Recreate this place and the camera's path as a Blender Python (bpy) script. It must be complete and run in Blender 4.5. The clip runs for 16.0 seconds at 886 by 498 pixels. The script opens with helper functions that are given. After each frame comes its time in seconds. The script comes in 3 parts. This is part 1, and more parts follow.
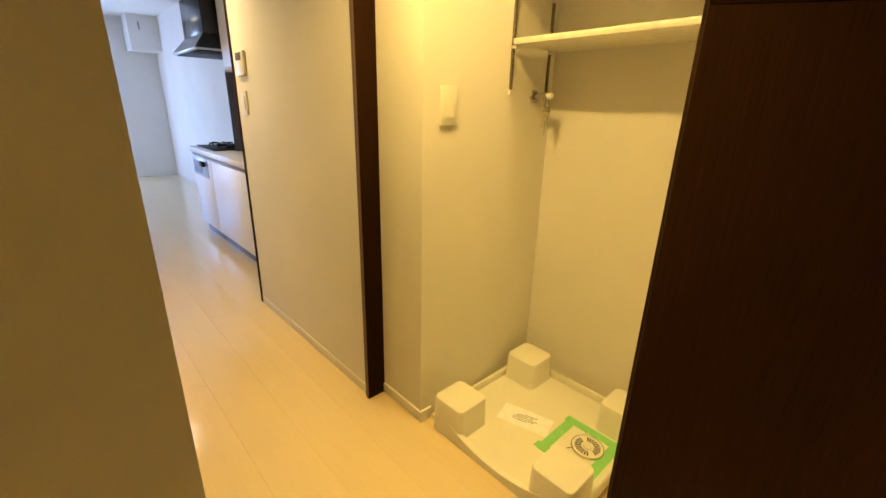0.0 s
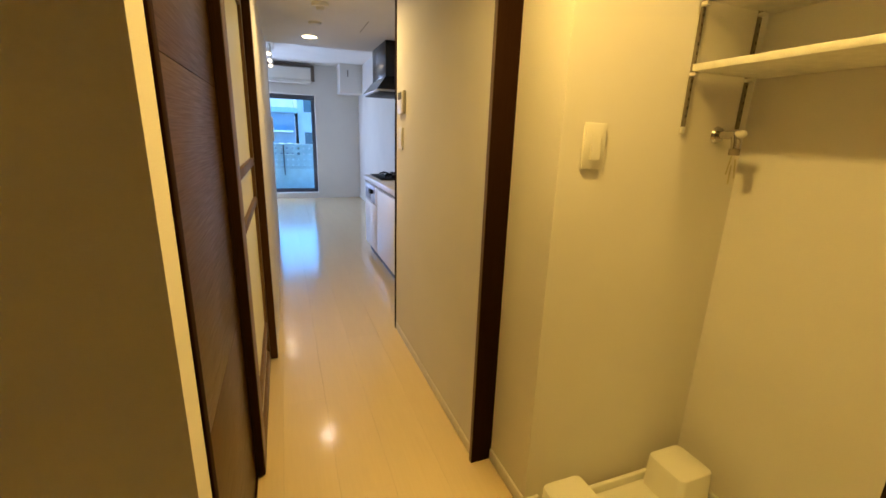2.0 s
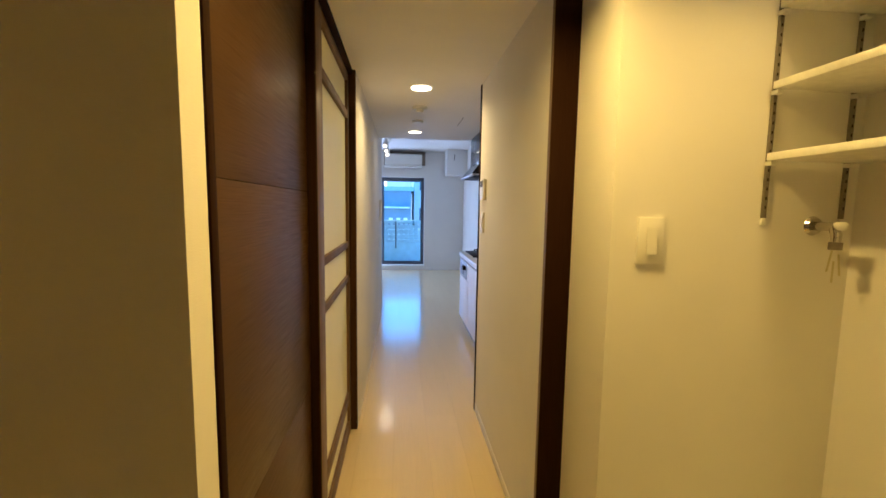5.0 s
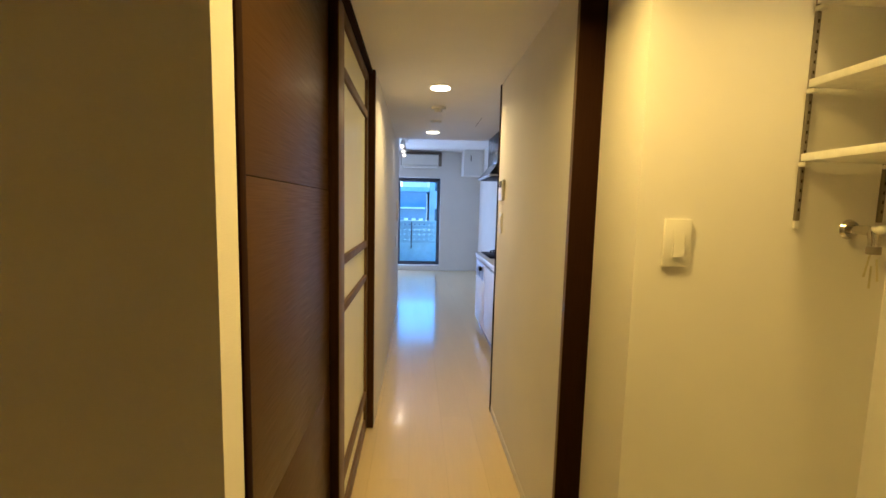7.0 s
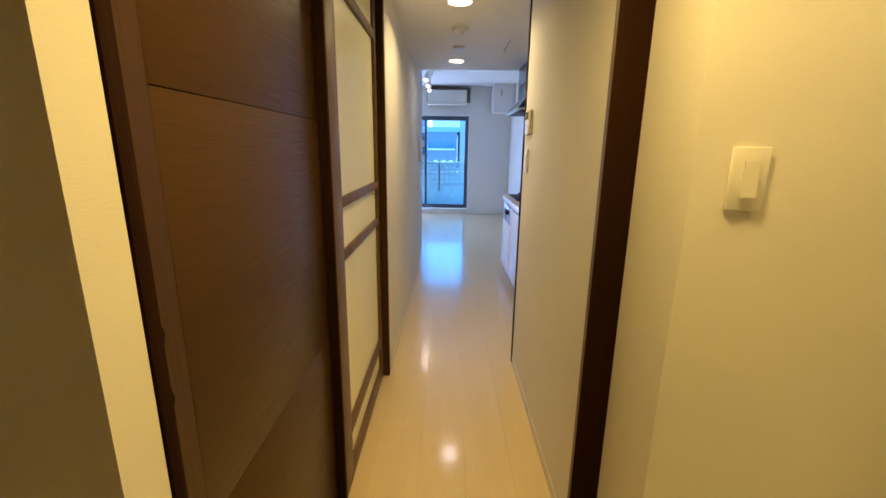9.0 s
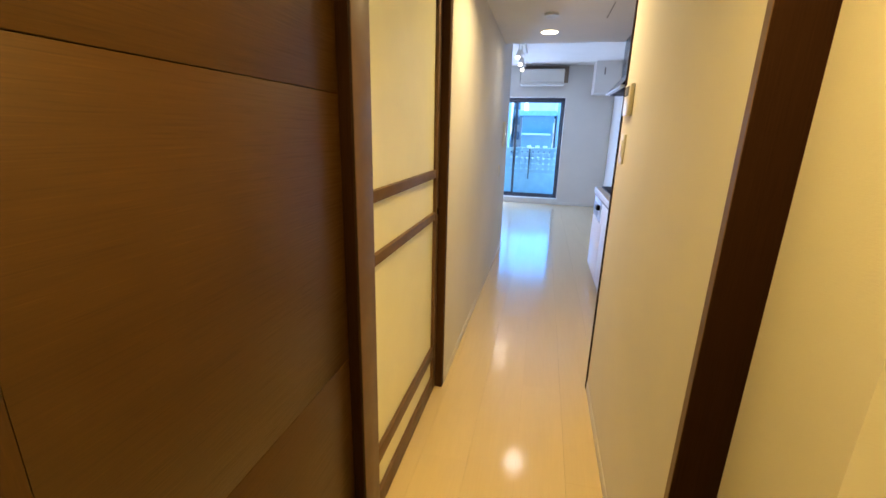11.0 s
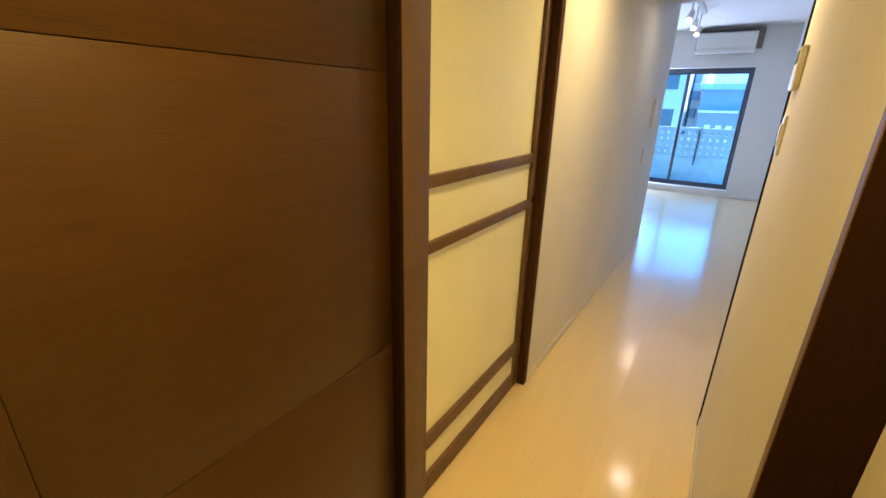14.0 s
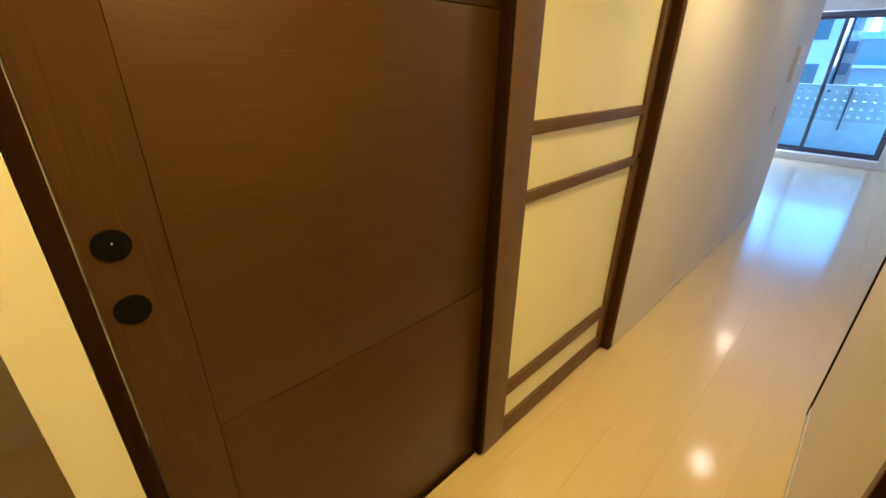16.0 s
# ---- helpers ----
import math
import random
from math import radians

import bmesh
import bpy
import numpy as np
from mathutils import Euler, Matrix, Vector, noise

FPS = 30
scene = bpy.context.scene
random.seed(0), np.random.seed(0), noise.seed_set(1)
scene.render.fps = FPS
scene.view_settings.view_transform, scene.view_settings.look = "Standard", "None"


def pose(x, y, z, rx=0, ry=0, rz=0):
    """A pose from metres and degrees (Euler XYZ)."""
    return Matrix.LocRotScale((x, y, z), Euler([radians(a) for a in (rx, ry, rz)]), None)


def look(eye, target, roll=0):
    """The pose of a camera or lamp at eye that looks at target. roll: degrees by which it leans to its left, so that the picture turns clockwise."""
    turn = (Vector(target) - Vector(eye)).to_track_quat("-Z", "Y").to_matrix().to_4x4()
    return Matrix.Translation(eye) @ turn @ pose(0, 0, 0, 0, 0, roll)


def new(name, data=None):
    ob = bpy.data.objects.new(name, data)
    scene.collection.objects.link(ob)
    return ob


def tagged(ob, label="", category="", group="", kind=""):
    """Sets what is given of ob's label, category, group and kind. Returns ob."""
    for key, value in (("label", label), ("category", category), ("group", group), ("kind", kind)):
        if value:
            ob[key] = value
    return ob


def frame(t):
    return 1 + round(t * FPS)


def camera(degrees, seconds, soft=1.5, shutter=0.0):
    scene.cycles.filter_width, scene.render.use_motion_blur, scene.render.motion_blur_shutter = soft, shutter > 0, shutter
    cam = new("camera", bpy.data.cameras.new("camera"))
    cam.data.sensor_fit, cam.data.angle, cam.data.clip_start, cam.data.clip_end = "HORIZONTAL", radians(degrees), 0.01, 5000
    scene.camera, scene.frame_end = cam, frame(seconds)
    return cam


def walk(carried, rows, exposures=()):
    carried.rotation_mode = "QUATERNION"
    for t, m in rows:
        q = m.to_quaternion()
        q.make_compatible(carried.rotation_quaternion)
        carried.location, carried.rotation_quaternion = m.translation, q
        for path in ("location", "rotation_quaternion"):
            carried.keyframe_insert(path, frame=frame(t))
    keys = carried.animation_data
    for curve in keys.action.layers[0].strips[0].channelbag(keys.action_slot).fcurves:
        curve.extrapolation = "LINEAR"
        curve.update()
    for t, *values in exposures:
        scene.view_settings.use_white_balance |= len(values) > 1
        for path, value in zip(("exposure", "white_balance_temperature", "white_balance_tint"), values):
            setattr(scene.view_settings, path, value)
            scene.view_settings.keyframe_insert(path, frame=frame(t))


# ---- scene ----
cam = camera(93.5, 16.0, soft=1.6)
PATH = [
    (0, (0.036, 0.019, 1.236), (1.334, 1.397, 0.591), 1.42),
    (0.5, (0.074, 0.038, 1.237), (1.254, 1.526, 0.610), 1.55),
    (1, (0.138, 0.099, 1.244), (1.177, 1.699, 0.643), 1.69),
    (1.5, (0.190, 0.126, 1.244), (1.058, 1.838, 0.682), 1.88),
    (2, (0.237, 0.111, 1.255), (0.928, 1.914, 0.731), 1.87),
    (2.5, (0.313, 0.085, 1.266), (0.838, 1.952, 0.777), 1.63),
    (3, (0.384, 0.064, 1.280), (0.773, 1.972, 0.825), 1.20),
    (3.5, (0.411, 0.070, 1.284), (0.701, 2.007, 0.878), 0.91),
    (4, (0.406, 0.063, 1.287), (0.649, 2.019, 0.949), 0.66),
    (4.5, (0.401, 0.045, 1.312), (0.613, 2.018, 1.056), 0.62),
    (4.7, (0.398, 0.038, 1.323), (0.604, 2.015, 1.105), 0.69),
    (6.8, (0.375, 0.039, 1.323), (0.514, 2.026, 1.147), 1.45),
    (7, (0.375, 0.045, 1.319), (0.504, 2.030, 1.119), 1.36),
    (7.5, (0.394, 0.071, 1.302), (0.497, 2.049, 1.026), 1.37),
    (8, (0.418, 0.101, 1.285), (0.493, 2.068, 0.932), 1.24),
    (8.5, (0.449, 0.183, 1.284), (0.486, 2.137, 0.863), 0.99),
    (9, (0.458, 0.244, 1.292), (0.441, 2.188, 0.822), 0.77),
    (11.5, (0.579, 0.670, 1.289), (0.045, 2.510, 0.717), 1.76),
    (12, (0.603, 0.753, 1.289), (-0.025, 2.552, 0.683), 2.05),
    (12.5, (0.635, 0.778, 1.297), (-0.100, 2.530, 0.671), 2.10),
    (13, (0.686, 0.779, 1.303), (-0.159, 2.475, 0.662), 1.90),
    (13.5, (0.724, 0.767, 1.305), (-0.221, 2.406, 0.655), 1.62),
    (14, (0.737, 0.759, 1.304), (-0.298, 2.338, 0.645), 1.38),
    (14.5, (0.739, 0.748, 1.298), (-0.377, 2.259, 0.612), 1.09),
    (15, (0.748, 0.726, 1.296), (-0.443, 2.161, 0.572), 0.89),
    (15.5, (0.737, 0.720, 1.282), (-0.510, 2.073, 0.498), 0.82),
    (16, (0.727, 0.709, 1.266), (-0.563, 1.994, 0.437), 0.87),
]
walk(cam, [(t, look(eye, target, roll)) for t, eye, target, roll in PATH], exposures=(
    (0, 2.94, 6400, 10), (1.5, 2.46, 6900, 10), (3, 2.44, 6450, 10), (4.5, 2.43, 6150, 10), (8, 2.42, 5950, 10), (9, 2.43, 5850, 10),
    (11.5, 2.82, 6300, 10), (13.5, 2.78, 6350, 10), (16, 2.73, 6300, 10)))

# ---- world, sun, large lights ----
world = bpy.data.worlds.new("sky")
scene.world = world
world.use_nodes = True
wn = world.node_tree.nodes
sky = wn.new("ShaderNodeTexSky")
sky.sky_type, sky.sun_disc = "NISHITA", False
sky.sun_elevation, sky.sun_rotation = radians(56), radians(35)
sky.air_density, sky.dust_density, sky.ozone_density = 1.0, 0.6, 4.0
wn["Background"].inputs[1].default_value = 0.15
# a deep blue clear day against the warm lamps
deep = wn.new("ShaderNodeMix")
deep.data_type, deep.blend_type = "RGBA", "MULTIPLY"
deep.inputs["Factor"].default_value = 1.0
deep.inputs[7].default_value = (0.22, 0.64, 1.0, 1)
world.node_tree.links.new(sky.outputs[0], deep.inputs[6])
world.node_tree.links.new(deep.outputs[2], wn["Background"].inputs[0])

sun = new("sun", bpy.data.lights.new("sun", "SUN"))
sun.data.energy, sun.data.angle, sun.data.color = 3.0, radians(0.5), (1, 0.96, 0.9)
sun.matrix_world = look((3.21, 4.58, 8.29), (0, 0, 0))

WARM = (1.0, 0.64, 0.16)
HALL_Z, ROOM_Z = 2.06, 2.43


def area(name, m, sx, sy, watts, colour, shape="RECTANGLE", spread=180):
    li = bpy.data.lights.new(name, "AREA")
    li.shape, li.size, li.size_y, li.energy, li.color = shape, sx, sy, watts, colour
    li.spread = radians(spread)
    ob = new(name, li)
    ob.matrix_world = m
    return ob


# the sky's light in the opening of the balcony door
area("window_light", look((-0.56, 8.79, 1.0), (0.1, 5.0, 1.0)), 0.42, 1.70, 10.5, (0.43, 0.56, 1.0))


# ---- materials ----
def mat(name, colour, rough=0.6, metal=0.0):
    m = bpy.data.materials.new(name)
    m.use_nodes = True
    b = m.node_tree.nodes["Principled BSDF"]
    b.inputs["Base Color"].default_value = (*colour, 1)
    b.inputs["Roughness"].default_value, b.inputs["Metallic"].default_value = rough, metal
    return m, b, m.node_tree


def nodes_noise(nt, scale, detail=4.0, stretch=(1, 1, 1), rough=0.55):
    tc = nt.nodes.new("ShaderNodeTexCoord")
    mp = nt.nodes.new("ShaderNodeMapping")
    mp.inputs["Scale"].default_value = stretch
    nz = nt.nodes.new("ShaderNodeTexNoise")
    nz.inputs["Scale"].default_value, nz.inputs["Detail"].default_value, nz.inputs["Roughness"].default_value = scale, detail, rough
    nt.links.new(tc.outputs["Object"], mp.inputs[0])
    nt.links.new(mp.outputs[0], nz.inputs["Vector"])
    return nz.outputs["Fac"]


def ramp(nt, fac, stops):
    r = nt.nodes.new("ShaderNodeValToRGB")
    e = r.color_ramp.elements
    e[0].position, e[0].color = stops[0][0], (*stops[0][1], 1)
    e[1].position, e[1].color = stops[-1][0], (*stops[-1][1], 1)
    for p, c in stops[1:-1]:
        e.new(p).color = (*c, 1)
    nt.links.new(fac, r.inputs[0])
    return r.outputs[0]


def bump(nt, b, fac, strength, distance):
    bp = nt.nodes.new("ShaderNodeBump")
    bp.inputs["Strength"].default_value, bp.inputs["Distance"].default_value = strength, distance
    nt.links.new(fac, bp.inputs["Height"])
    nt.links.new(bp.outputs[0], b.inputs["Normal"])


def mix(nt, a, c, fac, mode="MULTIPLY"):
    m = nt.nodes.new("ShaderNodeMix")
    m.data_type, m.blend_type = "RGBA", mode
    m.inputs["Factor"].default_value = fac
    nt.links.new(a, m.inputs[6])
    nt.links.new(c, m.inputs[7])
    return m.outputs[2]


def wallpaper(name, c):
    m, b, nt = mat(name, c, 0.75)
    big = nodes_noise(nt, 1.7, 3)
    nt.links.new(ramp(nt, big, [(0.3, tuple(v * 0.93 for v in c)), (0.7, c)]), b.inputs["Base Color"])
    fine = nodes_noise(nt, 90, 3, (1, 1, 5))
    bump(nt, b, fine, 0.28, 0.0012)
    return m


def wood_dark(name, c, along, rough=0.36):
    """Stained oak veneer: fine open grain along one axis, short pale fibres and faint broad figure."""
    m, b, nt = mat(name, c, rough)
    def st(across, length):
        return {"y": (60, length, across), "z": (across, across * 0.5, length)}[along]
    broad, pore, fibre = nodes_noise(nt, 1.0, 3, st(16, 1.2)), nodes_noise(nt, 1.0, 4, st(360, 7), 0.6), nodes_noise(nt, 1.0, 3, st(520, 11), 0.5)
    a = ramp(nt, broad, [(0.3, tuple(v * 0.93 for v in c)), (0.7, tuple(v * 1.06 for v in c))])
    f = ramp(nt, pore, [(0.30, (0.60, 0.58, 0.55)), (0.45, (0.84, 0.84, 0.83)), (0.62, (0.90, 0.90, 0.89)), (0.74, (1, 1, 1))])
    g = ramp(nt, fibre, [(0.30, (0.72, 0.71, 0.70)), (0.60, (0.80, 0.79, 0.78)), (0.70, (1.0, 1.0, 1.0))])
    nt.links.new(mix(nt, mix(nt, a, f, 0.85), g, 1.0), b.inputs["Base Color"])
    nt.links.new(ramp(nt, pore, [(0.3, (min(1, rough + 0.12),) * 3), (0.7, (rough - 0.04,) * 3)]), b.inputs["Roughness"])
    bump(nt, b, pore, 0.22, 0.0010)
    return m


def plank_mat(name, c):
    """Printed birch boards under a hard clear coat: nearly plain, with faint long grain."""
    m, b, nt = mat(name, c, 0.3)
    info = nt.nodes.new("ShaderNodeObjectInfo")
    g1, g2 = nodes_noise(nt, 1.6, 4, (7, 0.7, 1)), nodes_noise(nt, 2.4, 5, (60, 2.4, 1))
    a = ramp(nt, g1, [(0.25, tuple(v * 0.965 for v in c)), (0.75, tuple(min(1, v * 1.02) for v in c))])
    f = ramp(nt, g2, [(0.35, (0.965, 0.955, 0.94)), (0.65, (1, 1, 1))])
    r = ramp(nt, info.outputs["Random"], [(0.0, (0.965, 0.96, 0.955)), (1.0, (1, 1, 1))])
    nt.links.new(mix(nt, mix(nt, a, f, 0.7), r, 1.0), b.inputs["Base Color"])
    b.inputs["Specular IOR Level"].default_value = 0.1
    b.inputs["Coat Weight"].default_value, b.inputs["Coat IOR"].default_value = 1.0, 1.6
    scuff = nodes_noise(nt, 5.0, 4)
    nt.links.new(ramp(nt, scuff, [(0.3, (0.11,) * 3), (0.7, (0.16,) * 3)]), b.inputs["Coat Roughness"])
    bump(nt, b, nodes_noise(nt, 2.0, 3, (12, 1.5, 1)), 0.06, 0.0015)
    return m


def plain(name, c, rough, metal=0.0, scale=30, var=0.08, relief=0.1):
    m, b, nt = mat(name, c, rough, metal)
    n = nodes_noise(nt, scale, 4)
    nt.links.new(ramp(nt, n, [(0.3, tuple(v * (1 - var) for v in c)), (0.7, tuple(min(1, v * (1 + var)) for v in c))]), b.inputs["Base Color"])
    r0, r1 = max(0.02, rough - 0.06), min(1, rough + 0.08)
    r0, r1 = (max(r0, 0.285), r1) if rough > 0.27 else (r0, min(r1, 0.262))
    nt.links.new(ramp(nt, nodes_noise(nt, scale * 0.4, 4), [(0.3, (r0,) * 3), (0.7, (r1,) * 3)]), b.inputs["Roughness"])
    if relief:
        bump(nt, b, n, relief, 0.001)
    return m


def glowing(name, c, strength):
    m, b, nt = mat(name, (0.9, 0.9, 0.88), 0.4)
    b.inputs["Emission Color"].default_value = (*c, 1)
    b.inputs["Emission Strength"].default_value = strength
    return m


WALL = wallpaper("white_wallpaper", (0.80, 0.775, 0.72))
CEIL = wallpaper("ceiling_paper", (0.86, 0.84, 0.80))
PLANK = plank_mat("pale_birch_flooring", (0.79, 0.635, 0.37))
UNDER = plain("floor_joint_dark", (0.50, 0.37, 0.22), 0.7)
DOORWOOD = wood_dark("dark_oak_horizontal", (0.085, 0.038, 0.0062), "y", 0.34)
DOORWOOD_V = wood_dark("dark_oak_vertical", (0.083, 0.037, 0.0068), "z", 0.34)
for wood in (DOORWOOD, DOORWOOD_V):
    wood.node_tree.nodes["Principled BSDF"].inputs["Specular IOR Level"].default_value = 0.38
CASING = wood_dark("dark_casing", (0.031, 0.012, 0.005), "z", 0.75)
CASING.node_tree.nodes["Principled BSDF"].inputs["Specular IOR Level"].default_value = 0.06
ENTRYWOOD = wood_dark("dark_brown_wood", (0.088, 0.038, 0.014), "z", 0.6)
ENTRYWOOD.node_tree.nodes["Principled BSDF"].inputs["Specular IOR Level"].default_value = 0.1
SASH = plain("brown_sash", (0.148, 0.089, 0.052), 0.40, scale=20)
SASH.node_tree.nodes["Principled BSDF"].inputs["Specular IOR Level"].default_value = 0.25
GROOVE = plain("groove_shadow_brown", (0.02, 0.010, 0.004), 0.8)
GROOVE.node_tree.nodes["Principled BSDF"].inputs["Specular IOR Level"].default_value = 0.02
ACRYL = plain("frosted_acrylic", (0.92, 0.91, 0.66), 0.32, scale=4, var=0.03, relief=0.0)
SKIRT = plain("white_skirting", (0.79, 0.765, 0.71), 0.45)
PLASTIC = plain("white_plastic", (0.75, 0.73, 0.66), 0.35, scale=5, var=0.02, relief=0.0)
PAN = plain("ivory_resin", (0.80, 0.78, 0.68), 0.36, scale=5, var=0.02, relief=0.0)
SHELF = plain("white_shelf_board", (0.80, 0.78, 0.71), 0.45)
STEEL = plain("grey_steel_rail", (0.24, 0.21, 0.17), 0.45, 0.5)
CHROME = plain("chrome", (0.60, 0.58, 0.55), 0.12, 1.0, relief=0.0)
BLACK = plain("black_metal", (0.004, 0.004, 0.005), 0.45, 0.0)
BLACK.node_tree.nodes["Principled BSDF"].inputs["Specular IOR Level"].default_value = 0.08
HOODM = plain("black_hood_enamel", (0.016, 0.017, 0.02), 0.22, 0.2, relief=0.02)
STAIN = plain("brushed_stainless", (0.62, 0.63, 0.65), 0.28, 0.9)
CABW = plain("white_cabinet_laminate", (0.88, 0.88, 0.88), 0.4, scale=3, var=0.02, relief=0.0)
TOPW = plain("pale_worktop", (0.72, 0.70, 0.68), 0.3)
PLINTH = plain("blue_grey_plinth", (0.13, 0.15, 0.19), 0.45)
GRILL = plain("grey_grill_front", (0.30, 0.34, 0.40), 0.35, 0.4)
NAVY = plain("dark_blue_splash_panel", (0.045, 0.05, 0.085), 0.25)
TAPE = plain("green_tape", (0.26, 0.66, 0.21), 0.6)
PAPER = plain("white_paper", (0.92, 0.93, 1.0), 0.7)
INK = plain("grey_ink", (0.12, 0.12, 0.12), 0.8)
ALU = plain("dark_bronze_aluminium", (0.10, 0.105, 0.125), 0.4, 0.3)
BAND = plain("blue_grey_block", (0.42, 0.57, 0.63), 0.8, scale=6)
WHITEF = plain("white_render", (0.88, 0.88, 0.88), 0.85, scale=1.5)
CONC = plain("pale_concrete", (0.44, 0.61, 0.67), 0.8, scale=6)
FACADE = plain("pale_grey_facade", (0.62, 0.66, 0.70), 0.85, scale=1.5)
BLUEF = plain("slate_blue_facade", (0.24, 0.31, 0.42), 0.6, scale=1.5)
WINF = plain("facade_window_glass", (0.10, 0.13, 0.17), 0.2)
ASPH = plain("asphalt", (0.05, 0.05, 0.052), 0.9, scale=3)
STRIP = plain("pale_aluminium", (0.8, 0.78, 0.75), 0.3, 0.3, relief=0.0)
TAG = plain("pale_tag", (0.55, 0.50, 0.30), 0.6)
LAMP = glowing("warm_lamp", (1.0, 0.86, 0.6), 1.5)
SPOTM = glowing("spot_lamp", (1.0, 0.84, 0.62), 0.6)
BACKB = plain("brown_backing_board", (0.22, 0.17, 0.12), 0.6)
LED = glowing("indicator", (0.8, 1.0, 0.9), 1.5)

glass_m, glass_b, _ = mat("clear_glass", (0.93, 0.97, 1.0), 0.0)
glass_b.inputs["Transmission Weight"].default_value, glass_b.inputs["IOR"].default_value = 1.0, 1.05
GLASS = glass_m


# ---- mesh helpers ----
def bm_box(bm, x0, x1, y0, y1, z0, z1, bevel=0.0, seg=2):
    m = Matrix.LocRotScale(((x0 + x1) / 2, (y0 + y1) / 2, (z0 + z1) / 2), None, (x1 - x0, y1 - y0, z1 - z0))
    g = bmesh.ops.create_cube(bm, size=1, matrix=m)
    if bevel:
        edges = list({e for v in g["verts"] for e in v.link_edges})
        bmesh.ops.bevel(bm, geom=edges, offset=bevel, segments=seg, affect="EDGES", profile=0.5)


def bm_cyl(bm, p0, p1, r0, r1=None, seg=24):
    p0, p1 = Vector(p0), Vector(p1)
    d = p1 - p0
    m = Matrix.Translation((p0 + p1) / 2) @ d.to_track_quat("Z", "Y").to_matrix().to_4x4()
    bmesh.ops.create_cone(bm, cap_ends=True, segments=seg, radius1=r0, radius2=r0 if r1 is None else r1, depth=d.length, matrix=m)


def bm_tube(bm, pts, r, seg=10):
    for a, c in zip(pts, pts[1:]):
        bm_cyl(bm, a, c, r, seg=seg)
    for p in pts[1:-1]:
        bmesh.ops.create_uvsphere(bm, u_segments=seg, v_segments=6, radius=r, matrix=Matrix.Translation(p))


def bm_prism(bm, outline, axis, a, c):
    """A closed outline of 2D points pushed from a to c along an axis."""
    def at(u, v, w):
        return {"x": (w, u, v), "y": (u, w, v), "z": (u, v, w)}[axis]
    lo = [bm.verts.new(at(u, v, a)) for u, v in outline]
    hi = [bm.verts.new(at(u, v, c)) for u, v in outline]
    n = len(outline)
    for i in range(n):
        bm.faces.new((lo[i], lo[(i + 1) % n], hi[(i + 1) % n], hi[i]))
    bm.faces.new(lo[::-1])
    bm.faces.new(hi)
    bmesh.ops.recalc_face_normals(bm, faces=bm.faces[:])


def mesh_object(name, bm, material, smooth=False):
    me = bpy.data.meshes.new(name)
    bm.to_mesh(me)
    bm.free()
    me.materials.append(material)
    if smooth:
        me.polygons.foreach_set("use_smooth", [True] * len(me.polygons))
        me.set_sharp_from_angle(angle=radians(25))
    return new(name, me)


def part(name, bm, material, parent, label="", smooth=True):
    ob = mesh_object(name, bm, material, smooth)
    ob.parent = parent
    ob.matrix_parent_inverse = parent.matrix_basis.inverted()
    if label:
        tagged(ob, label)
    return ob


def pbox(name, parent, material, x0, x1, y0, y1, z0, z1, bevel=0.002, label=""):
    bm = bmesh.new()
    bm_box(bm, x0, x1, y0, y1, z0, z1, bevel)
    return part(name, bm, material, parent, label)


def thing(name, x, y, z, label, category, group="", kind=""):
    ob = new(name)
    ob.location = (x, y, z)
    ob.empty_display_size = 0.05
    ob.matrix_basis = Matrix.Translation((x, y, z))
    return tagged(ob, label, category, group, kind)


def setting(name, boxes, material, label, category, bevel=0.0):
    bm = bmesh.new()
    for b in boxes:
        bm_box(bm, *b, bevel=bevel)
    return tagged(mesh_object(name, bm, material), label, category, kind="structure")


# ---- the shell ----
XL, XR = 0.138, 0.876          # the corridor's two faces
floor = setting("floor", [(-1.6, 1.9, -1.3, 9.0, -0.12, -0.012)], UNDER, "pale birch plank floor with a glossy finish", "floor")
setting("ceiling_hall", [(-1.6, 1.9, -1.3, 4.74, HALL_Z, HALL_Z + 0.5)], CEIL, "low white papered ceiling over hall and kitchen", "ceiling")
setting("ceiling_room", [(-1.6, 1.9, 4.742, 9.0, ROOM_Z, ROOM_Z + 0.13)], CEIL, "white papered ceiling of the living room", "ceiling")
setting("wall_entry", [(-1.05, 0.108, 0.621, 0.688, 0, HALL_Z)], WALL, "white papered wall end beside the dark door", "wall")
setting("wall_left", [(XL - 0.11, XL, 2.463, 5.50, 0, ROOM_Z)], WALL, "long white papered corridor wall", "wall")
setting("wall_left_core", [(-0.12, 0.022, 0.691, 2.461, 0, HALL_Z)], WALL, "white wall core behind the sliding doors", "wall")
setting("wall_right", [(XR, 0.985, 1.392, 2.606, 0, HALL_Z)], WALL, "white papered wall panel beside the kitchen", "wall")
setting("wall_alcove_side", [(0.947, 1.66, 1.096, 1.22, 0, HALL_Z), (0.947, 1.06, 1.22, 1.39, 0, HALL_Z)], WALL, "white papered side wall of the laundry alcove", "wall")
setting("wall_alcove_back", [(1.66, 1.76, 0.19, 1.22, 0, HALL_Z)], WALL, "white papered back wall of the laundry alcove", "wall")
setting("wall_alcove_near", [(0.985, 1.66, 0.19, 0.298, 0, HALL_Z)], WALL, "white papered near wall of the laundry alcove", "wall")
setting("wall_entry_right", [(1.30, 1.39, -1.15, 0.188, 0, HALL_Z)], WALL, "white papered entrance wall behind an open door", "wall")
